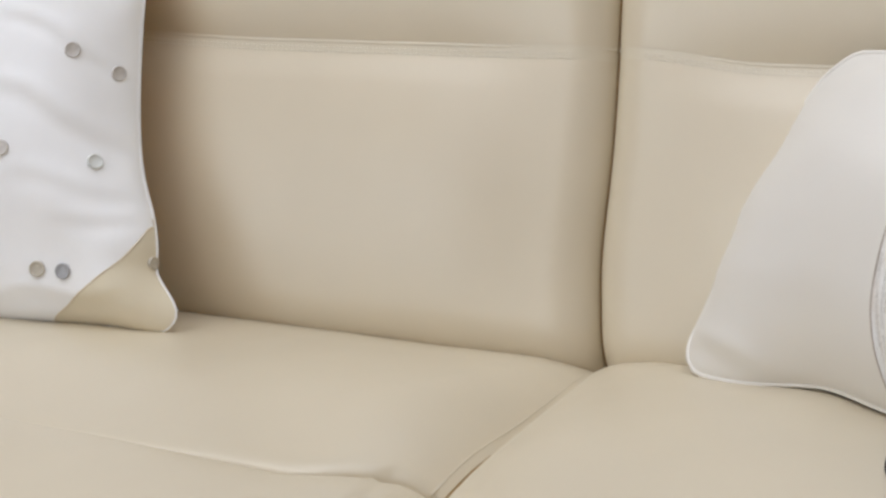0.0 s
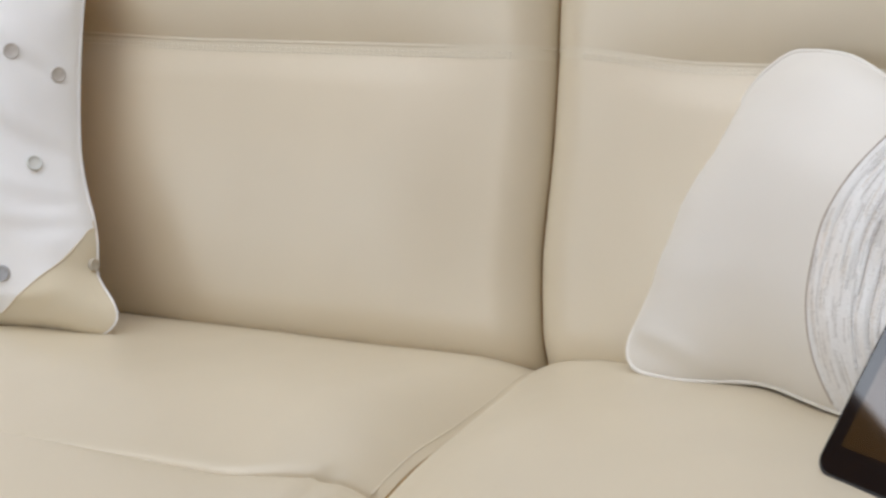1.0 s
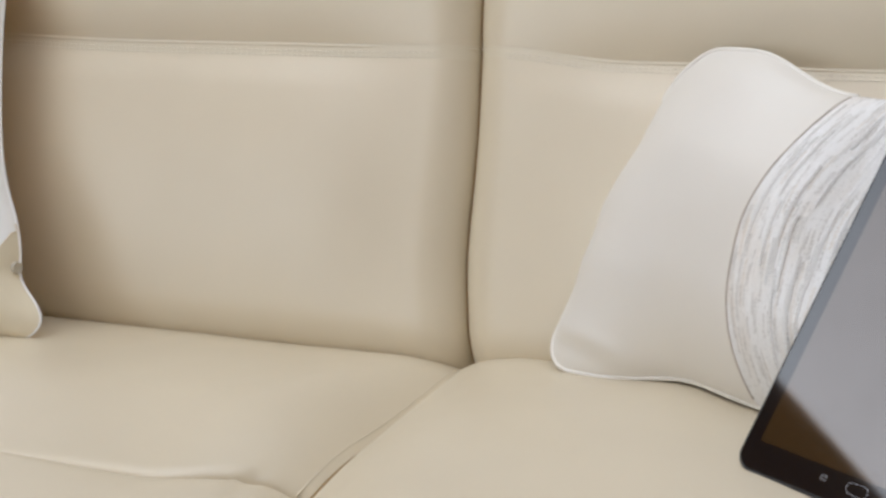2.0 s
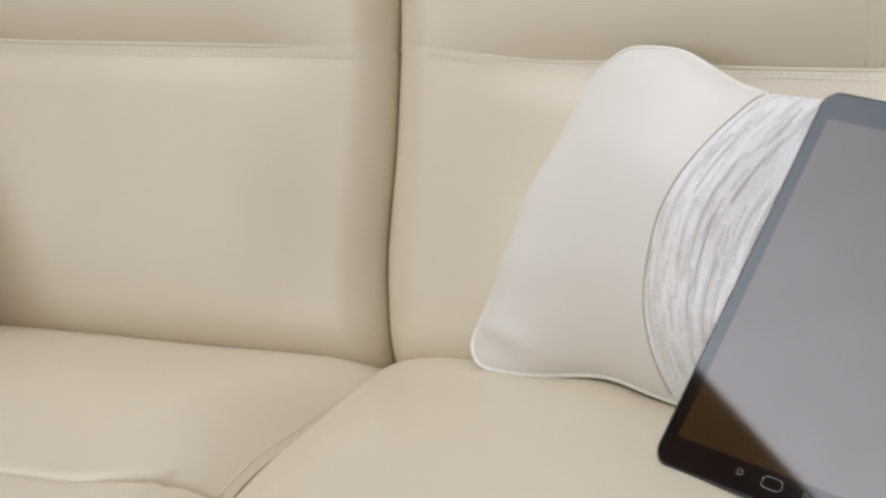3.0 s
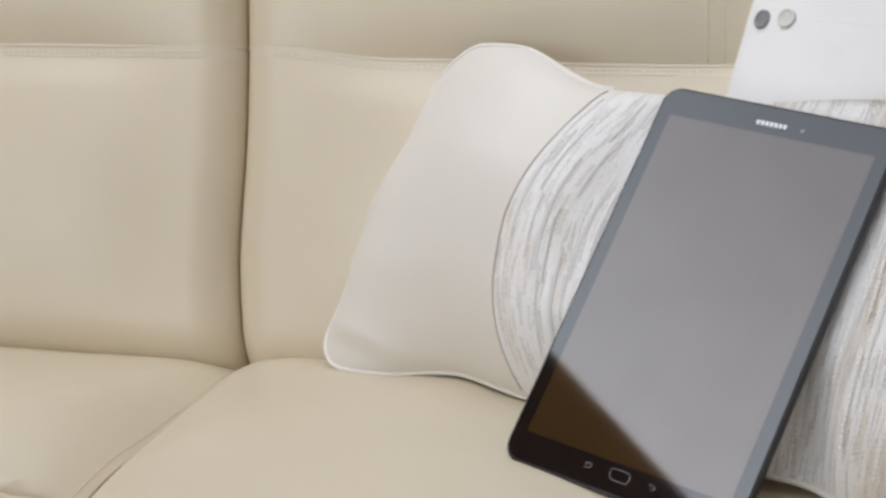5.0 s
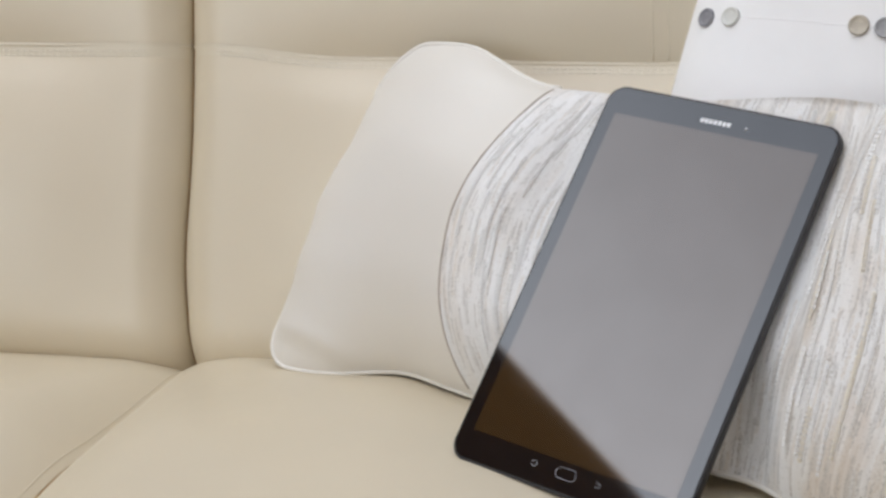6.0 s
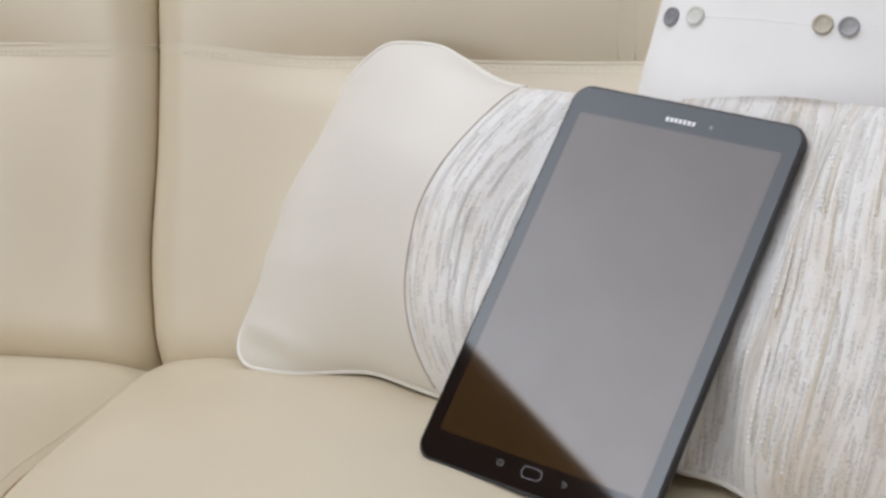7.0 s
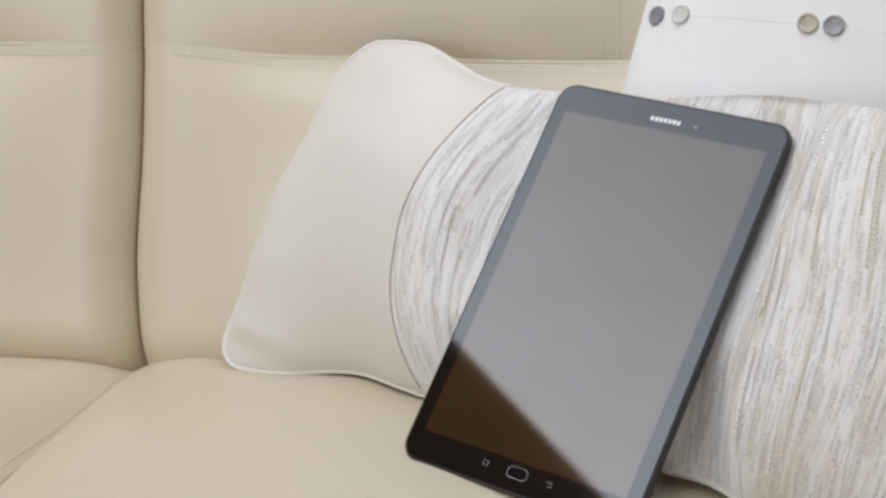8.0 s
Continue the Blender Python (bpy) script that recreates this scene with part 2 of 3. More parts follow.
# ---- the room ----
def room_slab(name, a0, a1, b0, b1, z0, z1, mat, label, category):
    bm = bmesh.new()
    box(bm, (a0, b0, z0), (a1, b1, z1))
    ob = mesh_object(name, bm, mat, None, label, smooth=False)
    ob.matrix_world = Matrix.Translation((0.1, -0.9, 0)) @ Matrix((E1, E2, Vector((0, 0, 1)))).transposed().to_4x4()
    return tagged(ob, label, category, kind="structure")


room_slab("floor", -HALF, HALF, -HALF, HALF, -0.1, 0.0, FLOOR_WOOD, "oak plank floor under the sofa", "floor")
W_ = 0.15
room_slab("wall_north", -HALF, HALF, HALF, HALF + W_, 0, CEIL, WALL_PAINT, "plain white painted wall", "wall")
bm = bmesh.new()
for lo, hi in (((-HALF, 0), (WIN_A0, CEIL)), ((WIN_A1, 0), (HALF, CEIL)), ((WIN_A0, 0), (WIN_A1, WIN_Z0)), ((WIN_A0, WIN_Z1), (WIN_A1, CEIL))):
    box(bm, (lo[0], -HALF - W_, lo[1]), (hi[0], -HALF, hi[1]))
wall_south = mesh_object("wall_south", bm, WALL_PAINT, None, "", smooth=False)
wall_south.matrix_world = ROOM
tagged(wall_south, "plain white painted wall with a window opening", "wall", kind="structure")
window = tagged(empty("window_1", ROOM), "white window frame in the wall", "window", kind="structure")
for lo, hi in (((WIN_A0, WIN_Z0), (WIN_A0 + 0.05, WIN_Z1)), ((WIN_A1 - 0.05, WIN_Z0), (WIN_A1, WIN_Z1)), ((WIN_A0 + 0.05, WIN_Z0), (WIN_A1 - 0.05, WIN_Z0 + 0.05)), ((WIN_A0 + 0.05, WIN_Z1 - 0.05), (WIN_A1 - 0.05, WIN_Z1)), ((1.525, WIN_Z0 + 0.05), (1.575, WIN_Z1 - 0.05))):
    bm = bmesh.new()
    box(bm, (lo[0], -HALF - 0.045, lo[1]), (hi[0], -HALF - 0.005, hi[1]), 0.004)
    part("frame_bar", bm, WALL_PAINT, window, "", smooth=False)
room_slab("wall_east", HALF, HALF + W_, -HALF, HALF, 0, CEIL, WALL_PAINT, "plain white painted wall", "wall")
room_slab("wall_west", -HALF - W_, -HALF, -HALF, HALF, 0, CEIL, WALL_PAINT, "plain white painted wall", "wall")
_e = EDGE - Vector((0.1, -0.9, CEIL))
LA, LB = _e.dot(E1), _e.dot(E2)  # the rooflight's edge in the room's axes
bm = bmesh.new()
a0, a1, b0, b1 = LA - LIGHT_LONG / 2, LA + LIGHT_LONG / 2, LB, LB + LIGHT_WIDE
for lo, hi in (((-HALF, -HALF), (HALF, b0)), ((-HALF, b1), (HALF, HALF)), ((-HALF, b0), (a0, b1)), ((a1, b0), (HALF, b1))):
    box(bm, (*lo, CEIL), (*hi, CEIL + 0.014))
ceiling = mesh_object("ceiling", bm, CEILING_WOOD, None, "", smooth=False)
ceiling.matrix_world = Matrix.Translation((0.1, -0.9, 0)) @ Matrix((E1, E2, Vector((0, 0, 1)))).transposed().to_4x4()
tagged(ceiling, "brown wooden ceiling with a large rooflight opening", "ceiling", kind="structure")

# ---- the sofa ----
SEAT_Z, RECLINE = 0.43, radians(18)
BACK_UP = Vector((0, math.sin(RECLINE), math.cos(RECLINE)))
BACK_OUT = Vector((0, -math.cos(RECLINE), math.sin(RECLINE)))
SECTION = 0.78  # width of one seat
sofa = tagged(empty("sofa", Matrix.Translation((0, 0, 0))), "cream leather sofa with stitched seat and back cushions", "sofa")


def back_place(x, h, out):
    return Vector((x - 0.0018 - 0.0032 * ease(0.0, 0.09, h) - 0.0014 * ease(0.14, 0.27, h) - 0.0030 * math.exp(-(((h - 0.085) / 0.06) ** 2)), 0, SEAT_Z)) + BACK_UP * h + BACK_OUT * out


def seam_height(x):
    """Height of the cross seam up the back."""
    if x < 0:
        return 0.2395 + 0.001 * ease(-0.12, 0.0, x) + 0.004 * ease(-0.3, -0.5, x)
    return 0.2405 - 0.0090 * ease(0.015, 0.13, x) - 0.0018 * ease(0.18, 0.28, x) + 0.0010 * ease(0.33, 0.40, x)


def strip_low(x):
    """How far the seam strip's lower edge lies under the seam."""
    return 0.0088 if x < 0 else 0.0068


def back_out(x, h, lower):
    """How far the back's face stands out of the plane of its joint."""
    d = min(abs(x), SECTION - abs(x))
    edge = rise(d - 0.0005, 0.034) * 0.85
    full = ease(0.0, 0.14, d)
    s = seam_height(x)
    if lower:
        belly = 0.018 + 0.019 * full * (1 - ((h - 0.105) / 0.14) ** 2) - 0.002 * full * ease(s - 0.035, s - 0.008, h)
        belly -= 0.012 * max(0.0, 1 - h / 0.034) ** 2  # turns in towards the seat
    else:
        up = min(1.0, max(0.0, (h - s - 0.002) / 0.05))
        belly = 0.0185 + (0.009 * (1 - (1 - up) ** 2) + 0.008 * ease(s, s + 0.14, h)) * (0.3 + 0.7 * full)
    pucker = 0.0012 * noise.noise(Vector((x * 9, h * 6, 3.1 if lower else 8.2)))
    return edge + belly + pucker


def strip_out(x, v):
    """The seam strip between lumbar part and headrest, v from its lower to its upper edge."""
    s = seam_height(x)
    lo, hi = back_out(x, s - strip_low(x), True), back_out(x, s + 0.002, False)
    full = ease(0.0, 0.14, min(abs(x), SECTION - abs(x)))
    return lo + (hi - lo) * v - 0.0003 - 0.0016 * full * v * (1 - v)


def back_section(x0, x1):
    near = 0.0011
    xs = [x0 + near + (x1 - x0 - 2 * near) * (0.5 - 0.5 * math.cos(math.pi * k / 100)) for k in range(101)]
    bm = bmesh.new()
    def lower(x, v):
        h = -0.10 + v * (seam_height(x) - strip_low(x) + 0.10)
        return back_place(x, h, back_out(x, h, True))
    sheet(bm, lower, xs, [1 - (1 - k / 70) ** 1.3 for k in range(71)])
    cushion = part("back_cushion", bm, CREAM, sofa)
    bm = bmesh.new()

    def upper(x, v):
        h = seam_height(x) + 0.002 + v * 0.304
        return back_place(x, h, back_out(x, h, False) - 0.05 * ease(0.75, 1.0, v))
    sheet(bm, upper, xs, [(k / 60) ** 1.5 for k in range(61)])
    part("headrest", bm, CREAM, cushion)
    bm = bmesh.new()

    def strip(x, v):
        low = strip_low(x) + 0.0004
        return back_place(x, seam_height(x) - low + (low + 0.0024) * v, strip_out(x, v))
    sheet(bm, strip, xs, spread(0, 1, 6))
    part("seam_strip", bm, CREAM_SEAM, cushion)
    bm = bmesh.new()  # soft raised fold along the strip's upper edge
    tube(bm, [back_place(x, seam_height(x) + 0.0002, strip_out(x, 0.85) - 0.0009 - 0.0010 * ease(0.13, 0.02, min(x - x0, x1 - x))) for x in xs[2:-2]], 0.0017)
    part("fold", bm, CREAM_SEAM, cushion)
    bm = bmesh.new()  # two rows of stitches
    for share in (0.12, 0.42):
        k = x0 + 0.03
        while k < x1 - 0.03:
            tube(bm, [strip(q, share) + BACK_OUT * 0.0001 for q in (k, k + 0.0019, k + 0.0038)], 0.0004, sides=5)
            k += 0.0052
    part("stitching", bm, THREAD, cushion)
    for x, s in ((x0 + near, 1), (x1 - near, -1)):  # sides that close the joint, warm shade in their colour
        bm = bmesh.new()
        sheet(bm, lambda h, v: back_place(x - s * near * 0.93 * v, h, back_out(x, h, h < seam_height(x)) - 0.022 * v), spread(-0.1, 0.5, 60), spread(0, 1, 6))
        part("side_panel", bm, CREAM_JOINT_SHADE, cushion)
    return cushion


back_section(-SECTION, 0)
back_right = back_section(0, SECTION)
for x in (0.352, 0.363):  # double seam up the right headrest
    bm = bmesh.new()
    tube(bm, [back_place(x, h, back_out(x, h, False) - 0.0004) for h in spread(seam_height(x) + 0.003, 0.50, 50)], 0.0009)
    part("upright_seam", bm, CREAM_SEAM, back_right)


def seat_height(x, y):
    d = min(abs(x), SECTION - abs(x))
    right = 1.0 if x > 0 else 0.0
    z = 0.440 + 0.007 * right * ease(0.0, 0.06, d) + (0.036 - 0.007 * right) * ease(0.02, -0.20, y) * (ease(-0.03, 0.10, d) if right else 1.0) - 0.008 * ease(-0.2, -0.30, y)
    z += 0.003 + rise(d - 0.001, 0.030) * 0.45 if right else -(0.010 + 0.028 * ease(0.02, -0.16, y)) * max(0.0, 1 - d / (0.055 + 0.02 * ease(0.0, -0.2, y))) ** 2
    fold = x + 0.030 - 0.12 * (y + 0.263)
    tuck = (1.5 * math.exp(-((fold / 0.0019) ** 2)) - 0.4 * math.exp(-(((fold + 0.0048) / 0.003) ** 2))) * math.exp(-(((y + 0.263) / 0.015) ** 4))
    tuck += 0.7 * math.exp(-((x - 0.035 + 0.3 * (y + 0.26)) / 0.007) ** 2 - ((y + 0.262) / 0.016) ** 2)
    z -= 0.001 * ease(-0.06, -0.015, y) * ease(0.0, 0.05, d) + 0.0065 * max(0.0, (y + 0.032) / 0.032) ** 2  # rolls down behind
    z -= 0.015 * right * math.exp(-((x - 0.43) / 0.11) ** 2 - ((y + 0.23) / 0.10) ** 2)  # pressed by cushion and tablet
    z += 0.0045 * right * math.exp(-((x - 0.215) / 0.07) ** 2 - ((y + 0.068) / 0.045) ** 2)  # swells up to the cushion's edge
    z += 0.003 * right * math.exp(-((x - 0.28) / 0.05) ** 2 - ((y + 0.13) / 0.06) ** 2)
    z += -0.0024 * tuck + 0.0012 * noise.noise(Vector((x * 7, y * 7, 1.7))) + 0.0004 * noise.noise(Vector((x * 25, y * 16, 4.4)))
    return z


def seam_line(x):
    """The seam across the seat, before its front roll; it turns in towards the joint."""
    if x < 0:
        return -0.2915 + 0.048 * ease(-0.095, 0.0, x) ** 1.4
    return -0.296


def seat_section(x0, x1):
    near = 0.0006
    xs = [x0 + near + (x1 - x0 - 2 * near) * (0.5 - 0.5 * math.cos(math.pi * k / 110)) for k in range(111)]
    bm = bmesh.new()

    def top(x, v):
        s = seam_line(x)
        y = s + (0.07 - s) * v
        return Vector((x, y, seat_height(x, y) + rise(y - s, 0.012) * (0.07 + 0.38 * ease(-0.25, -0.03, x))))
    sheet(bm, top, xs, [(k / 110) ** 1.2 for k in range(111)])
    cushion = part("seat_cushion", bm, CREAM, sofa)
    bm = bmesh.new()

    def front(x, v):
        a, s = v * math.pi / 2, seam_line(x)
        if v <= 1:
            y, z = s - 0.17 * math.sin(a), -0.09 * (1 - math.cos(a))
        else:
            y, z = s - 0.17, -0.09 - (v - 1) * 0.2
        return Vector((x, y, seat_height(x, s) + z + rise(0.014 * min(1, v * 12), 0.012) * (0.07 + 0.38 * ease(-0.25, -0.03, x))))
    sheet(bm, front, xs, [0, 0.01, 0.02, 0.04, 0.07, 0.1] + spread(0.15, 1, 22) + [1.3, 1.7, 2])
    part("front_panel", bm, CREAM, cushion)
    for x in (x0 + near, x1 - near):  # side walls in the joint between the seats, toned as shade
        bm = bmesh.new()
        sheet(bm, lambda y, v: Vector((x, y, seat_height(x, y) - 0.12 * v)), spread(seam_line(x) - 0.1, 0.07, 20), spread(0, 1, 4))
        part("side_panel", bm, CREAM_JOINT_SHADE, cushion)
    for x, s in ((x0, 1), (x1, -1)):  # welt along both upper edges
        bm = bmesh.new()
        tube(bm, [(x + s * 0.006, y, seat_height(x + s * 0.006, y) - 0.0003) for y in spread(seam_line(x + s * 0.006), 0.03, 40)], 0.0007)
        part("welt", bm, CREAM_SEAM, cushion)
    return cushion


seat_section(-SECTION, 0)
seat_section(0, SECTION)
bm = bmesh.new()
box(bm, (-SECTION, -0.45, 0.12), (SECTION, 0.25, 0.32), 0.02)
part("base", bm, CREAM, sofa)
bm = bmesh.new()
box(bm, (-SECTION, 0.16, 0.12), (SECTION, 0.34, 0.90), 0.04)
part("back_frame", bm, CREAM, sofa)
for x in (-SECTION + 0.06, SECTION - 0.06):
    for y in (-0.38, 0.26):
        bm = bmesh.new()
        bmesh.ops.create_cone(bm, segments=20, radius1=0.018, radius2=0.026, depth=0.13, cap_ends=True, matrix=Matrix.Translation((x, y, 0.065)))
        part("leg", bm, SHELL, sofa)


# ---- cushions ----
class Cushion:
    """The shape of a filled cushion: x along it, z up it from its lower edge, y towards its back.
    pinch: how far, in metres, the edges draw in between the corners (left and right, bottom, top); round: the corners' radius."""

    def __init__(self, w, h, t, pinch=(0.006, 0.004, 0.006), round=0.02, power=(0.6, 0.65), crease=0.0, seed=0.0, ear=0.16, shear=0.0, bow=0.0, sag=0.0, curl=0.0, behind=None, home=None, bend=0.0, folds=(), lift=0.0, taper=0.0, top_ease=None, tuck_back=(0.0, 0.0, 1.0), hip=(0.0, 0.0, 1.0), crest=(0.0, 0.0, 1.0), round_top=None):
        self.lift, self.taper, self.tuck_back, self.hip = lift, taper, tuck_back, hip
        self.crest, self.round_top = crest, round_top or round
        self.top_ease = top_ease or (ear * 0.3, ear)
        self.home, self.bend, self.folds = home, bend, folds
        self.ear, self.shear, self.bow, self.sag, self.curl, self.behind = ear, shear, bow, sag, curl, behind or t
        self.w, self.h, self.t, self.pinch, self.round, self.power, self.crease, self.seed = w, h, t, pinch, round, power, crease, seed

    def at(self, u, v, side):
        """side -1 is the front, 1 the back."""
        x, z, r = self.w / 2 * u, self.h / 2 * v, self.round if v < 0 else self.round_top
        a, b = (abs(x) - self.w / 2 + r) / r, (abs(z) - self.h / 2 + r) / r
        if a > 0 and b > 0:
            x = math.copysign(self.w / 2 - r + r * a * math.sqrt(1 - b * b / 2), x)
            z = math.copysign(self.h / 2 - r + r * b * math.sqrt(1 - a * a / 2), z)
        px, pb, pt = self.pinch
        x -= u * px * ease(0.012, self.ear * 0.9, self.h / 2 - abs(z)) * (0.6 + 0.4 * (1 - v * v))
        z -= v * (pt if v > 0 else pb) * (ease(*self.top_ease, self.w / 2 - abs(x)) if v > 0 else ease(self.ear * 0.3, self.ear, self.w / 2 - abs(x)))
        x += u * self.hip[0] * math.exp(-(((z + self.h / 2 - self.hip[1]) / self.hip[2]) ** 2))
        x -= u * self.taper * max(0.0, z + self.h / 2 - 0.1)
        z += self.crest[0] * math.exp(-(((x - self.crest[1]) / self.crest[2]) ** 2)) * max(0.0, v) ** 3
        z += self.lift * ease(-0.25, 0.15, u) * ((v + 1) / 2) ** 2
        full = max(0.0, 1 - abs(u) ** 2.6) ** self.power[0] * max(0.0, 1 - abs(v + self.sag * (1 - v * v)) ** 2.4) ** self.power[1]
        wrinkle = 0.0
        if self.crease:
            edge = max(0.0, 1 - full) * min(1.0, full * 6)
            wrinkle = self.crease * edge * noise.noise(Vector((u * 4 + self.seed, v * 4, self.seed))) + 0.5 * self.crease * noise.noise(Vector((u * 2.1, v * 2.3, self.seed + 5))) * min(1.0, full * 3)
        x += self.shear * (z + self.h / 2) * max(0.0, -u) ** 2 + self.bow * (1 - v * v) * (1 - 0.35 * v) * u * (1 - u * u)
        deep = self.t if side < 0 else self.behind
        p = Vector((x, side * deep / 2 * full - wrinkle * (1 if side < 0 else -1) - self.curl * ((v + 1) / 2) ** 2, z + self.h / 2))
        ahead = self.bend * ease(-0.35, 1.0, u)  # the right half swings forward, level
        ahead -= self.tuck_back[0] * math.exp(-(((p.x - self.tuck_back[1]) / self.tuck_back[2]) ** 2)) * ((1 - v) / 2) ** 2
        p.y, p.z = p.y - ahead * math.sin(radians(LL)), p.z - ahead * math.cos(radians(LL))
        if side < 0:
            for x0, z0, x1, z1, height, wide in self.folds:  # soft creases in the cover
                long = math.hypot(x1 - x0, z1 - z0)
                ax, az = (x1 - x0) / long, (z1 - z0) / long
                along, off = (p.x - x0) * ax + (p.z - z0) * az, -(p.x - x0) * az + (p.z - z0) * ax
                off += 0.004 * math.sin(along * 60 + x0 * 50)
                p.y -= height * min(1.0, full * 4) * ease(-0.03, 0.02, along) * ease(long + 0.03, long - 0.02, along) * (math.exp(-(off / wide) ** 2) - 0.8 * math.exp(-((off + 1.6 * wide) / wide) ** 2))
        if self.home:  # gives way where the tablet leans on it
            d = press(self.home @ p)
            level = Vector((-tn.x, -tn.y, 0)).normalized() * 0.94 - Vector((0, 0, 0.34))  # pushed back and a little down
            p += self.home.to_3x3().inverted() @ level * (d / max(0.4, -level.dot(tn)))
            if side > 0:
                p.y = max(p.y, self.at(u, v, -1).y + 0.2 * deep * full)
        return p

    def shell(self, n=72, u0=-1.0, u1=1.0, sides=(-1, 1)):
        bm = bmesh.new()
        g = [math.sin(math.pi / 2 * (2 * k / n - 1)) for k in range(n + 1)]
        gu = [u0] + [u for u in g if u0 + 0.004 < u < u1 - 0.004] + [u1]
        uv = bm.loops.layers.uv.new("weave")
        for side in sides:
            rows = sheet(bm, lambda u, v: self.at(u, v, side), gu, g, flip=side > 0)
            flat = {vert: (u * self.w / 2, v * self.h / 2) for row, v in zip(rows, g) for vert, u in zip(row, gu)}
            for vert, q in flat.items():
                for loop in vert.link_loops:
                    loop[uv].uv = q
        bmesh.ops.remove_doubles(bm, verts=bm.verts, dist=1e-5)
        return bm

    def outline(self, n=48):
        g = spread(-1, 1, n)
        return [self.at(u, -1, 0) for u in g[:-1]] + [self.at(1, v, 0) for v in g[:-1]] + [self.at(-u, 1, 0) for u in g[:-1]] + [self.at(-1, -v, 0) for v in g[:-1]]

    def front(self, x, z):
        """The front face's place over x, z, by a few steps."""
        u, v = 2 * x / self.w, 2 * (z - self.h / 2) / self.h
        for _ in range(12):
            p = self.at(u, v, -1)
            u += (x - p.x) * 2 / self.w * 0.9
            v += (z - p.z) * 2 / self.h * 0.9
            u, v = max(-0.999, min(0.999, u)), max(-0.999, min(0.999, v))
        return self.at(u, v, -1)

    def normal(self, x, z):
        e = 0.003
        p, a, b = self.front(x, z), self.front(x + e, z), self.front(x, z + e)
        return (a - p).cross(b - p).normalized()


def cut(bm, point, normal, keep_ahead):
    bmesh.ops.bisect_plane(bm, geom=bm.verts[:] + bm.edges[:] + bm.faces[:], plane_co=point, plane_no=normal, clear_inner=keep_ahead, clear_outer=not keep_ahead)
    return bm


def lean_pose(place, yaw, lean, roll=0.0):
    """A cushion's pose: lower edge's middle, turn about the upright, lean up from the level, turn in its own plane; degrees."""
    return pose(*place) @ pose(0, 0, 0, 0, 0, yaw) @ pose(0, 0, 0, lean - 90, 0, 0) @ pose(0, 0, 0, 0, roll, 0)


# the tablet that leans on it: lower corners and an upper one
TW, TH, TT = 0.1562, 0.2536, 0.0082
bl, br, tl = Vector((0.2659, -0.1972, 0.4791)), Vector((0.4108, -0.2517, 0.4686)), Vector((0.3421, -0.0424, 0.6649))
tx = (br - bl).normalized()
ty = (tl - bl)
ty = (ty - tx * ty.dot(tx)).normalized()
tn = tx.cross(ty)
mid = bl + tx * TW / 2 + ty * TH / 2


def press(world):
    """How far, in metres, the tablet's back pushes a cushion's face in at a place."""
    q = world - mid
    over = q.dot(tn) + TT + 0.0006 + 0.005 * ease(0.045, 0.080, q.dot(tx)) * ease(0.13, 0.0, q.dot(ty)) + 0.042 * ease(0.030, 0.076, q.dot(tx)) * ease(-0.01, -0.110, q.dot(ty))  # sinks deeper along one edge
    side = max(abs(q.dot(tx)) - TW / 2, 0.0)
    end = max(abs(q.dot(ty)) - TH / 2, 0.0)
    return max(0.0, over) * (1 - ease(0.002, 0.044, math.hypot(side, end)))


# lumbar cushion, its left lower corner near the joint of the seats
LY, LL = -23.0, 56.0
corner_place = Vector((0.084, -0.036, 0.457))
axis = Vector((math.cos(radians(LY)), math.sin(radians(LY)), 0))
LUMBAR_POSE = lean_pose(corner_place + axis * 0.35 + Vector((0, 0, 0.0092)), LY, LL, -1.7)
LUMBAR_FOLDS = ((-0.344, 0.034, -0.270, 0.010, 0.0022, 0.008),)
BEND, LIFT = 0.075, 0.019
LUMBAR = Cushion(0.708, 0.2395, 0.108, (-0.012, 0.013, 0.021), 0.026, (0.62, 0.75), 0.003, 2.0, 0.17, 0.21, 0.057, 0.12, 0.020, 0.11, LUMBAR_POSE, BEND, LUMBAR_FOLDS, LIFT, 0.0, (0.085, 0.185), (0.022, -0.250, 0.046), crest=(0.0026, -0.285, 0.036), round_top=0.042)
lumbar = tagged(empty("lumbar_cushion", LUMBAR_POSE), "pearl leather lumbar cushion with a sequinned striped fabric band", "cushion")
BAND = 0.189  # width of the leather ends
UC = 1 - 2 * BAND / LUMBAR.w
part("leather_end", LUMBAR.shell(96, -1, -UC), PEARL, lumbar, "pearl leather end panel")
part("leather_end", LUMBAR.shell(96, 0.8, 1), PEARL, lumbar, "pearl leather end panel")
part("fabric_band", LUMBAR.shell(96, -UC, 0.8), FABRIC, lumbar, "white and beige striped fabric band")
bm = bmesh.new()
g = spread(-1, 1, 60)
edge = [LUMBAR.at(u, 1, 0) for u in g[::-1] if u < -UC] + [LUMBAR.at(-1, v, 0) for v in g[-2::-1]]
edge += [LUMBAR.at(u, -1, 0) for u in g[1:]] + [LUMBAR.at(1, v, 0) for v in g[1:]] + [LUMBAR.at(u, 1, 0) for u in g[-2::-1] if u > 0.8]
tube(bm, edge, 0.0018)
part("piping", bm, PEARL_PIPING, lumbar, "pearl leather piping")
for u in (-UC, 0.8):
    bm = bmesh.new()
    tube(bm, [LUMBAR.at(u, v, -1) + Vector((0, -0.0003, 0)) for v in spread(-0.97, 0.97, 70)], 0.00055)
    part("seam_cord", bm, TAUPE, lumbar, "thin taupe cord between leather and fabric")

# chains of clear sequins sewn up the band
rng = random.Random(7)


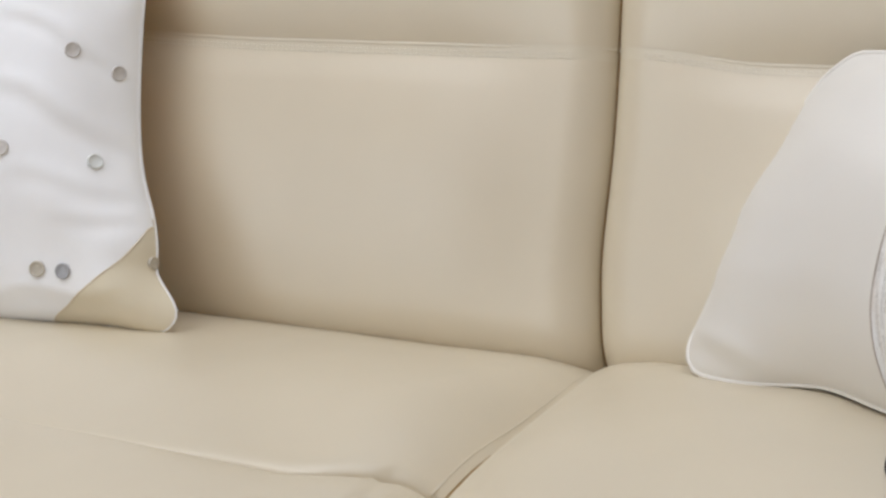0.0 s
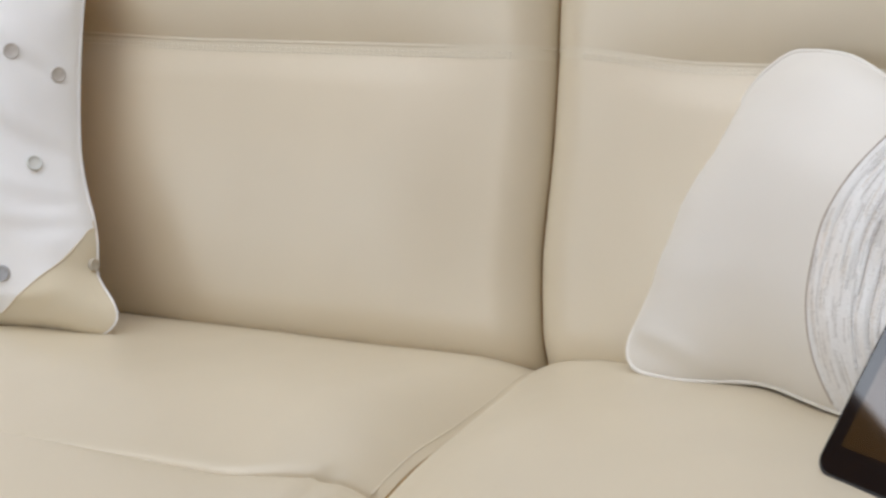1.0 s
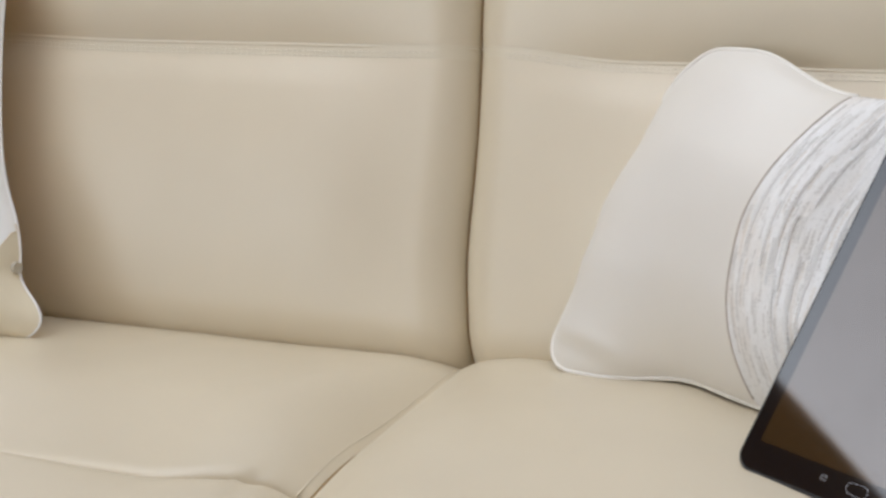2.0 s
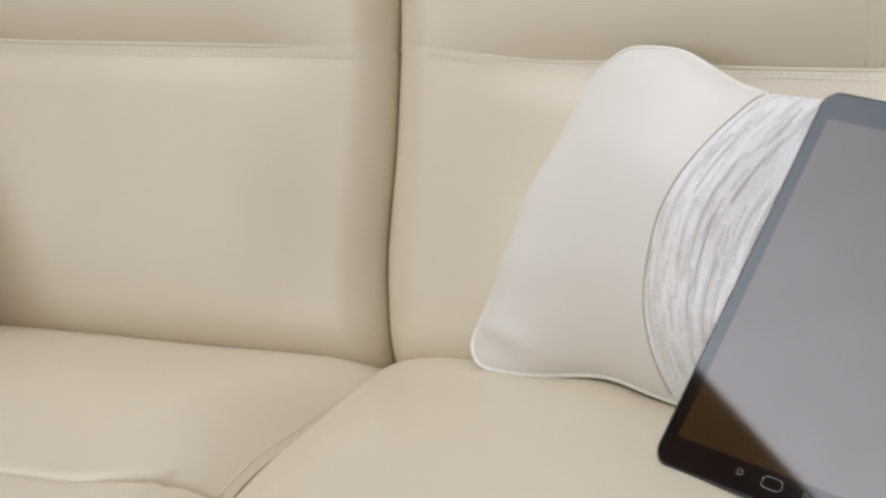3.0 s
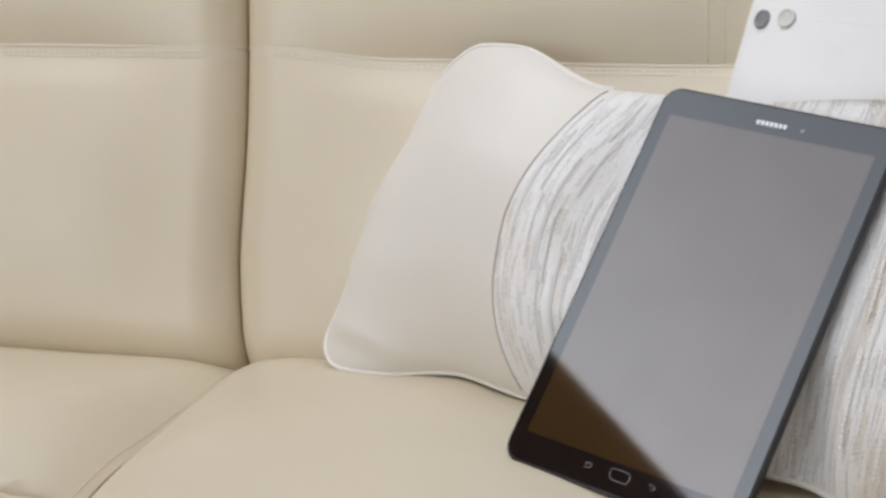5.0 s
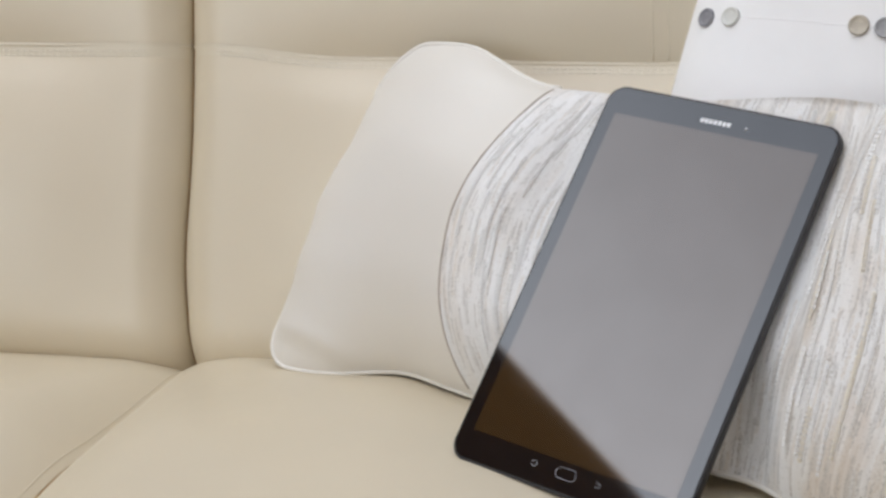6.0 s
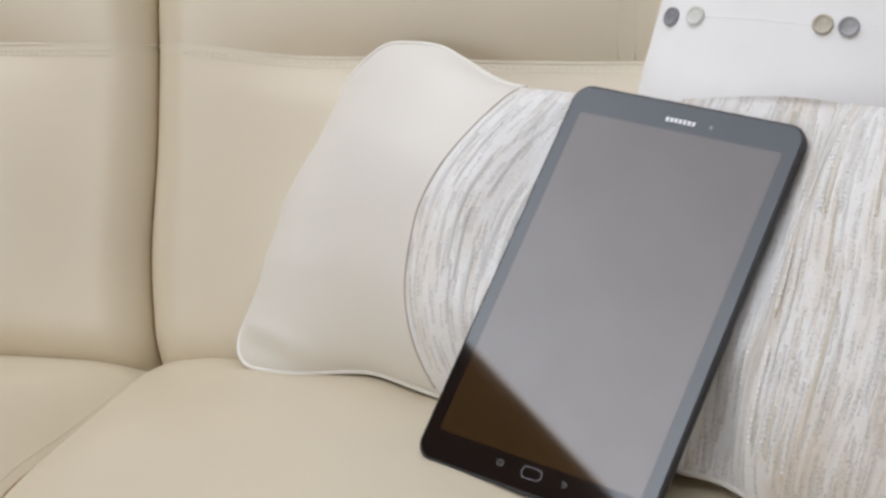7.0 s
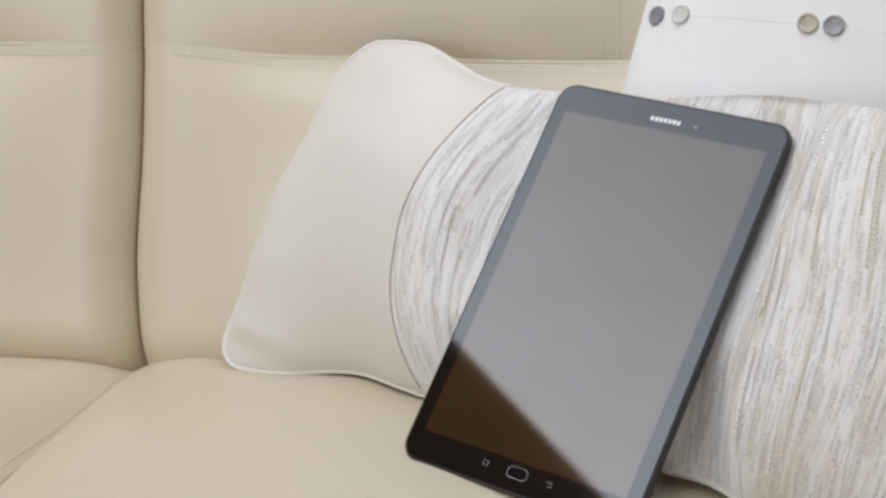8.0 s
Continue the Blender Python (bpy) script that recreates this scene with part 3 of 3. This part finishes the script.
def sequin_chains(gold, count):
    verts, faces = [], []
    for _ in range(count):
        u = rng.uniform(0.08 if gold else -UC + 0.015, 0.78)
        v = rng.uniform(-0.93, 0.75)
        for k in range(rng.randint(8, 30)):
            vv = v + k * 0.0031 * 2 / LUMBAR.h
            if vv > 0.9:
                break
            p = LUMBAR.at(u, vv, -1)
            nrm = (LUMBAR.at(u + 0.004, vv, -1) - p).cross(LUMBAR.at(u, vv + 0.004, -1) - p).normalized()
            nrm = (nrm + Vector((rng.uniform(-0.16, 0.16), 0, rng.uniform(-0.16, 0.16)))).normalized()
            a = nrm.orthogonal().normalized()
            b = nrm.cross(a)
            base = len(verts)
            c = p + nrm * 0.0007
            for ring, lift in ((0.00138, -0.0003), (0.00122, 0.00016), (0.00086, 0.00016), (0.00070, -0.0003)):
                for j in range(8):
                    t = math.pi * j / 4
                    verts.append(c + (a * math.cos(t) + b * math.sin(t)) * ring + nrm * lift)
            for q in range(3):
                for j in range(8):
                    faces.append((base + q * 8 + j, base + q * 8 + (j + 1) % 8, base + q * 8 + 8 + (j + 1) % 8, base + q * 8 + 8 + j))
    me = bpy.data.meshes.new("sequins")
    me.from_pydata([tuple(v) for v in verts], [], faces)
    me.polygons.foreach_set("use_smooth", [True] * len(faces))
    me.materials.append(SEQUIN_GOLD if gold else SEQUIN)
    ob = new("sequin_trim", me)
    ob.parent = lumbar
    tagged(ob, "chains of pale gold sequins" if gold else "chains of clear sequins", kind="stuff")


sequin_chains(False, 160)
sequin_chains(True, 40)


def button(cushion, parent, x, z, mat, label, radius=0.0066):
    """A domed round button with a raised rim, sewn on the cushion's front."""
    p, nrm = cushion.front(x, z), cushion.normal(x, z)
    bm = bmesh.new()
    prof = [(0.0, 0.0016), (0.55, 0.0014), (0.72, 0.0017), (0.84, 0.0026), (0.95, 0.0022), (1.0, 0.001), (0.96, -0.0004)]
    rings = []
    for r, h in prof:
        rings.append([bm.verts.new((max(r, 0.02) * radius * math.cos(2 * math.pi * j / 28), max(r, 0.02) * radius * math.sin(2 * math.pi * j / 28), h)) for j in range(28)])
    bm.faces.new(rings[0])
    for r0, r1 in zip(rings, rings[1:]):
        for j in range(28):
            bm.faces.new((r0[j], r0[(j + 1) % 28], r1[(j + 1) % 28], r1[j]))
    ob = part("button", bm, mat, parent, label)
    ob.matrix_local = Matrix.Translation(p) @ nrm.to_track_quat("Z", "Y").to_matrix().to_4x4()
    return ob


# white cushion with buttons and a cream corner, at the left
FOLDS = ((0.06, 0.252, 0.20, 0.196, 0.0016, 0.006), (0.05, 0.196, 0.20, 0.138, 0.0019, 0.008), (0.08, 0.118, 0.20, 0.112, 0.0012, 0.007),
         (0.12, 0.085, 0.19, 0.100, 0.0012, 0.006), (0.02, 0.30, 0.18, 0.30, 0.0014, 0.012), (0.06, 0.022, 0.16, 0.030, 0.0018, 0.006))
WHITE_L = Cushion(0.4043, 0.40, 0.15, (0.0432, 0.004, 0.02), 0.014, (0.6, 0.5), 0.010, 4.0, 0.06, behind=0.05, folds=FOLDS, taper=0.126, hip=(0.0155, 0.0654, 0.0496))
white_left = tagged(empty("white_cushion", lean_pose((-0.5242, -0.140, 0.459), 8.4, 60, -0.85)), "white cotton cushion with round buttons and a cream corner", "cushion")


def corner_line(z):
    """The curved seam of the corner panel: its place across the cushion at a height."""
    top = min(z, 0.083)
    return 0.090 + 2.074 * top - 12.4 * top * top + 0.5 * max(0.0, z - 0.083)


def cut_corner(bm, keep_corner):
    for v in bm.verts:
        v.co.x -= corner_line(v.co.z)
    cut(bm, (0, 0, 0), (1, 0, 0), keep_corner)
    for v in bm.verts:
        v.co.x += corner_line(v.co.z)
    return bm


part("cover", cut_corner(WHITE_L.shell(130, sides=(-1,)), False), WHITE, white_left, "white cotton cover")
# the unseen back works as a warm reflector into the gap behind
part("back_cover", WHITE_L.shell(sides=(1,)), BOUNCE_BACK, white_left, "unseen cotton back, toned golden tan to bounce warm light")
part("corner_panel", cut_corner(WHITE_L.shell(130, sides=(-1,)), True), CORNER, white_left, "cream cotton corner panel")
bm = bmesh.new()
tube(bm, [WHITE_L.front(corner_line(z), z) for z in spread(0.006, 0.092, 40)], 0.0007)
part("corner_seam", bm, CORNER_SEAM, white_left, "tan seam along the corner panel")
bm = bmesh.new()
tube(bm, WHITE_L.outline(60), 0.0010, True)
part("piping", bm, WHITE, white_left, "white edge piping")
for x, z, m, lb in ((0.1111, 0.2206, BUTTON_TAUPE, "taupe button"), (0.1372, 0.2096, BUTTON_TAUPE, "taupe button"), (0.1368, 0.1310, BUTTON_PALE, "pale button"), (0.0685, 0.1345, BUTTON_TAUPE, "taupe button"), (0.0997, 0.0417, BUTTON_TAN, "tan button"), (0.1209, 0.0414, BUTTON_GREY, "grey button")):
    button(WHITE_L, white_left, x, z, m, lb)
button(WHITE_L, white_left, 0.1822, 0.0557, BUTTON_TAN, "small tan button", 0.0052)

# white cushion with a row of buttons, behind the lumbar cushion
WHITE_R = Cushion(0.413, 0.40, 0.13, (0.008, 0.004, 0.01), 0.02, (0.5, 0.5), 0.004, 9.0)
white_right = tagged(empty("white_cushion", lean_pose((0.520, -0.0407, 0.4525), 0, 66, 12)), "white cotton cushion with a row of paired buttons", "cushion")
part("cover", WHITE_R.shell(), WHITE, white_right, "white cotton cover")


def row_height(x):
    """Height of the stitched line that the buttons follow."""
    return 0.2195 + 0.080 * (x + 0.131) if x < -0.085 else 0.2232 + 0.10 * (x + 0.085)


for x, off, m, lb in ((-0.1833, -0.0006, BUTTON_DARK, "dark grey button"), (-0.1663, 0.0, BUTTON_PALE, "pale button"), (-0.0849, 0.0007, BUTTON_TAN, "tan button"), (-0.0692, 0.0007, BUTTON_GREY, "grey button"), (0.045, 0.0, BUTTON_PALE, "pale button"), (0.065, 0.0, BUTTON_TAN, "tan button")):
    button(WHITE_R, white_right, x, row_height(x) + off, m, lb)
bm = bmesh.new()
tube(bm, [WHITE_R.front(x, row_height(x)) for x in spread(-0.185, 0.185, 60)], 0.00026, sides=6)
part("stitched_line", bm, WHITE, white_right, "thin pale stitched line")

# ---- tablet ----
tablet = tagged(empty("tablet", Matrix.Translation(mid) @ Matrix((tx, ty, tn)).transposed().to_4x4()), "black tablet with a dark switched-off screen, leaning on a cushion", "tablet")


def rounded_rect(w, h, r, n=8):
    pts = []
    for cx, cy, a in ((w / 2 - r, h / 2 - r, 0), (-w / 2 + r, h / 2 - r, 90), (-w / 2 + r, -h / 2 + r, 180), (w / 2 - r, -h / 2 + r, 270)):
        for k in range(n + 1):
            t = radians(a + 90 * k / n)
            pts.append((cx + r * math.cos(t), cy + r * math.sin(t)))
    return pts


def slab(levels):
    """A body from rounded outlines at rising heights: (w, h, r, z)."""
    bm = bmesh.new()
    rings = [[bm.verts.new((x, y, z)) for x, y in rounded_rect(w, h, r)] for w, h, r, z in levels]
    k = len(rings[0])
    bm.faces.new(rings[0][::-1])
    bm.faces.new(rings[-1])
    for r0, r1 in zip(rings, rings[1:]):
        for j in range(k):
            bm.faces.new((r0[j], r0[(j + 1) % k], r1[(j + 1) % k], r1[j]))
    return bm


R0 = 0.0115
body = part("body", slab([(TW - 0.008, TH - 0.008, R0 - 0.003, -TT), (TW - 0.003, TH - 0.003, R0 - 0.001, -TT * 0.85), (TW, TH, R0, -TT * 0.7), (TW, TH, R0, -0.0012), (TW - 0.0012, TH - 0.0012, R0 - 0.0006, -0.0004)]), SHELL, tablet, "black plastic shell", smooth=False)
glass = part("front_glass", slab([(TW - 0.0030, TH - 0.0030, R0 - 0.0015, -0.0008), (TW - 0.0030, TH - 0.0030, R0 - 0.0015, 0.0), (TW - 0.0036, TH - 0.0036, R0 - 0.0018, 0.0002)]), BEZEL, tablet, "black glass bezel", smooth=False)
SW, SH = 0.1360, 0.2150
screen = part("screen", slab([(SW, SH, 0.0006, 0.0001), (SW, SH, 0.0006, 0.00032)]), SCREEN, tablet, "dark glossy screen", smooth=False)


def flat_loop(pts, z, r, mat, name, label, closed=True):
    bm = bmesh.new()
    tube(bm, [(x, y, z) for x, y in pts], r, closed, 6)
    return part(name, bm, mat, tablet, label)


KEY_Y = -0.1142
flat_loop([(x, y + KEY_Y) for x, y in rounded_rect(0.0130, 0.0066, 0.0028)], 0.0003, 0.00012, SILVER, "home_button", "oblong home button with a silver rim")
flat_loop([(x - 0.0215, y + KEY_Y) for x, y in rounded_rect(0.0034, 0.0028, 0.0005)], 0.0002, 0.00012, SILVER, "recent_key", "small silver printed key mark")
flat_loop([(0.0192, KEY_Y + 0.0013), (0.0222, KEY_Y + 0.0013), (0.0231, KEY_Y), (0.0222, KEY_Y - 0.0013), (0.0200, KEY_Y - 0.0013)], 0.0002, 0.00012, SILVER, "back_key", "small silver printed key mark", False)
bm = bmesh.new()  # the maker's mark: a row of seven small upright blocks
for k in range(7):
    box(bm, (-0.0108 + 0.00295 * k, 0.1128, 0.0002), (-0.0108 + 0.00295 * k + 0.0021, 0.1156, 0.0004))
part("logo", bm, LOGO, tablet, "plain white maker mark", smooth=False)
bm = bmesh.new()
bmesh.ops.create_cone(bm, segments=20, radius1=0.0013, radius2=0.0011, depth=0.0003, cap_ends=True, matrix=Matrix.Translation((0.0195, 0.1140, 0.0003)))
part("camera_lens", bm, LENS, tablet, "small front camera lens")
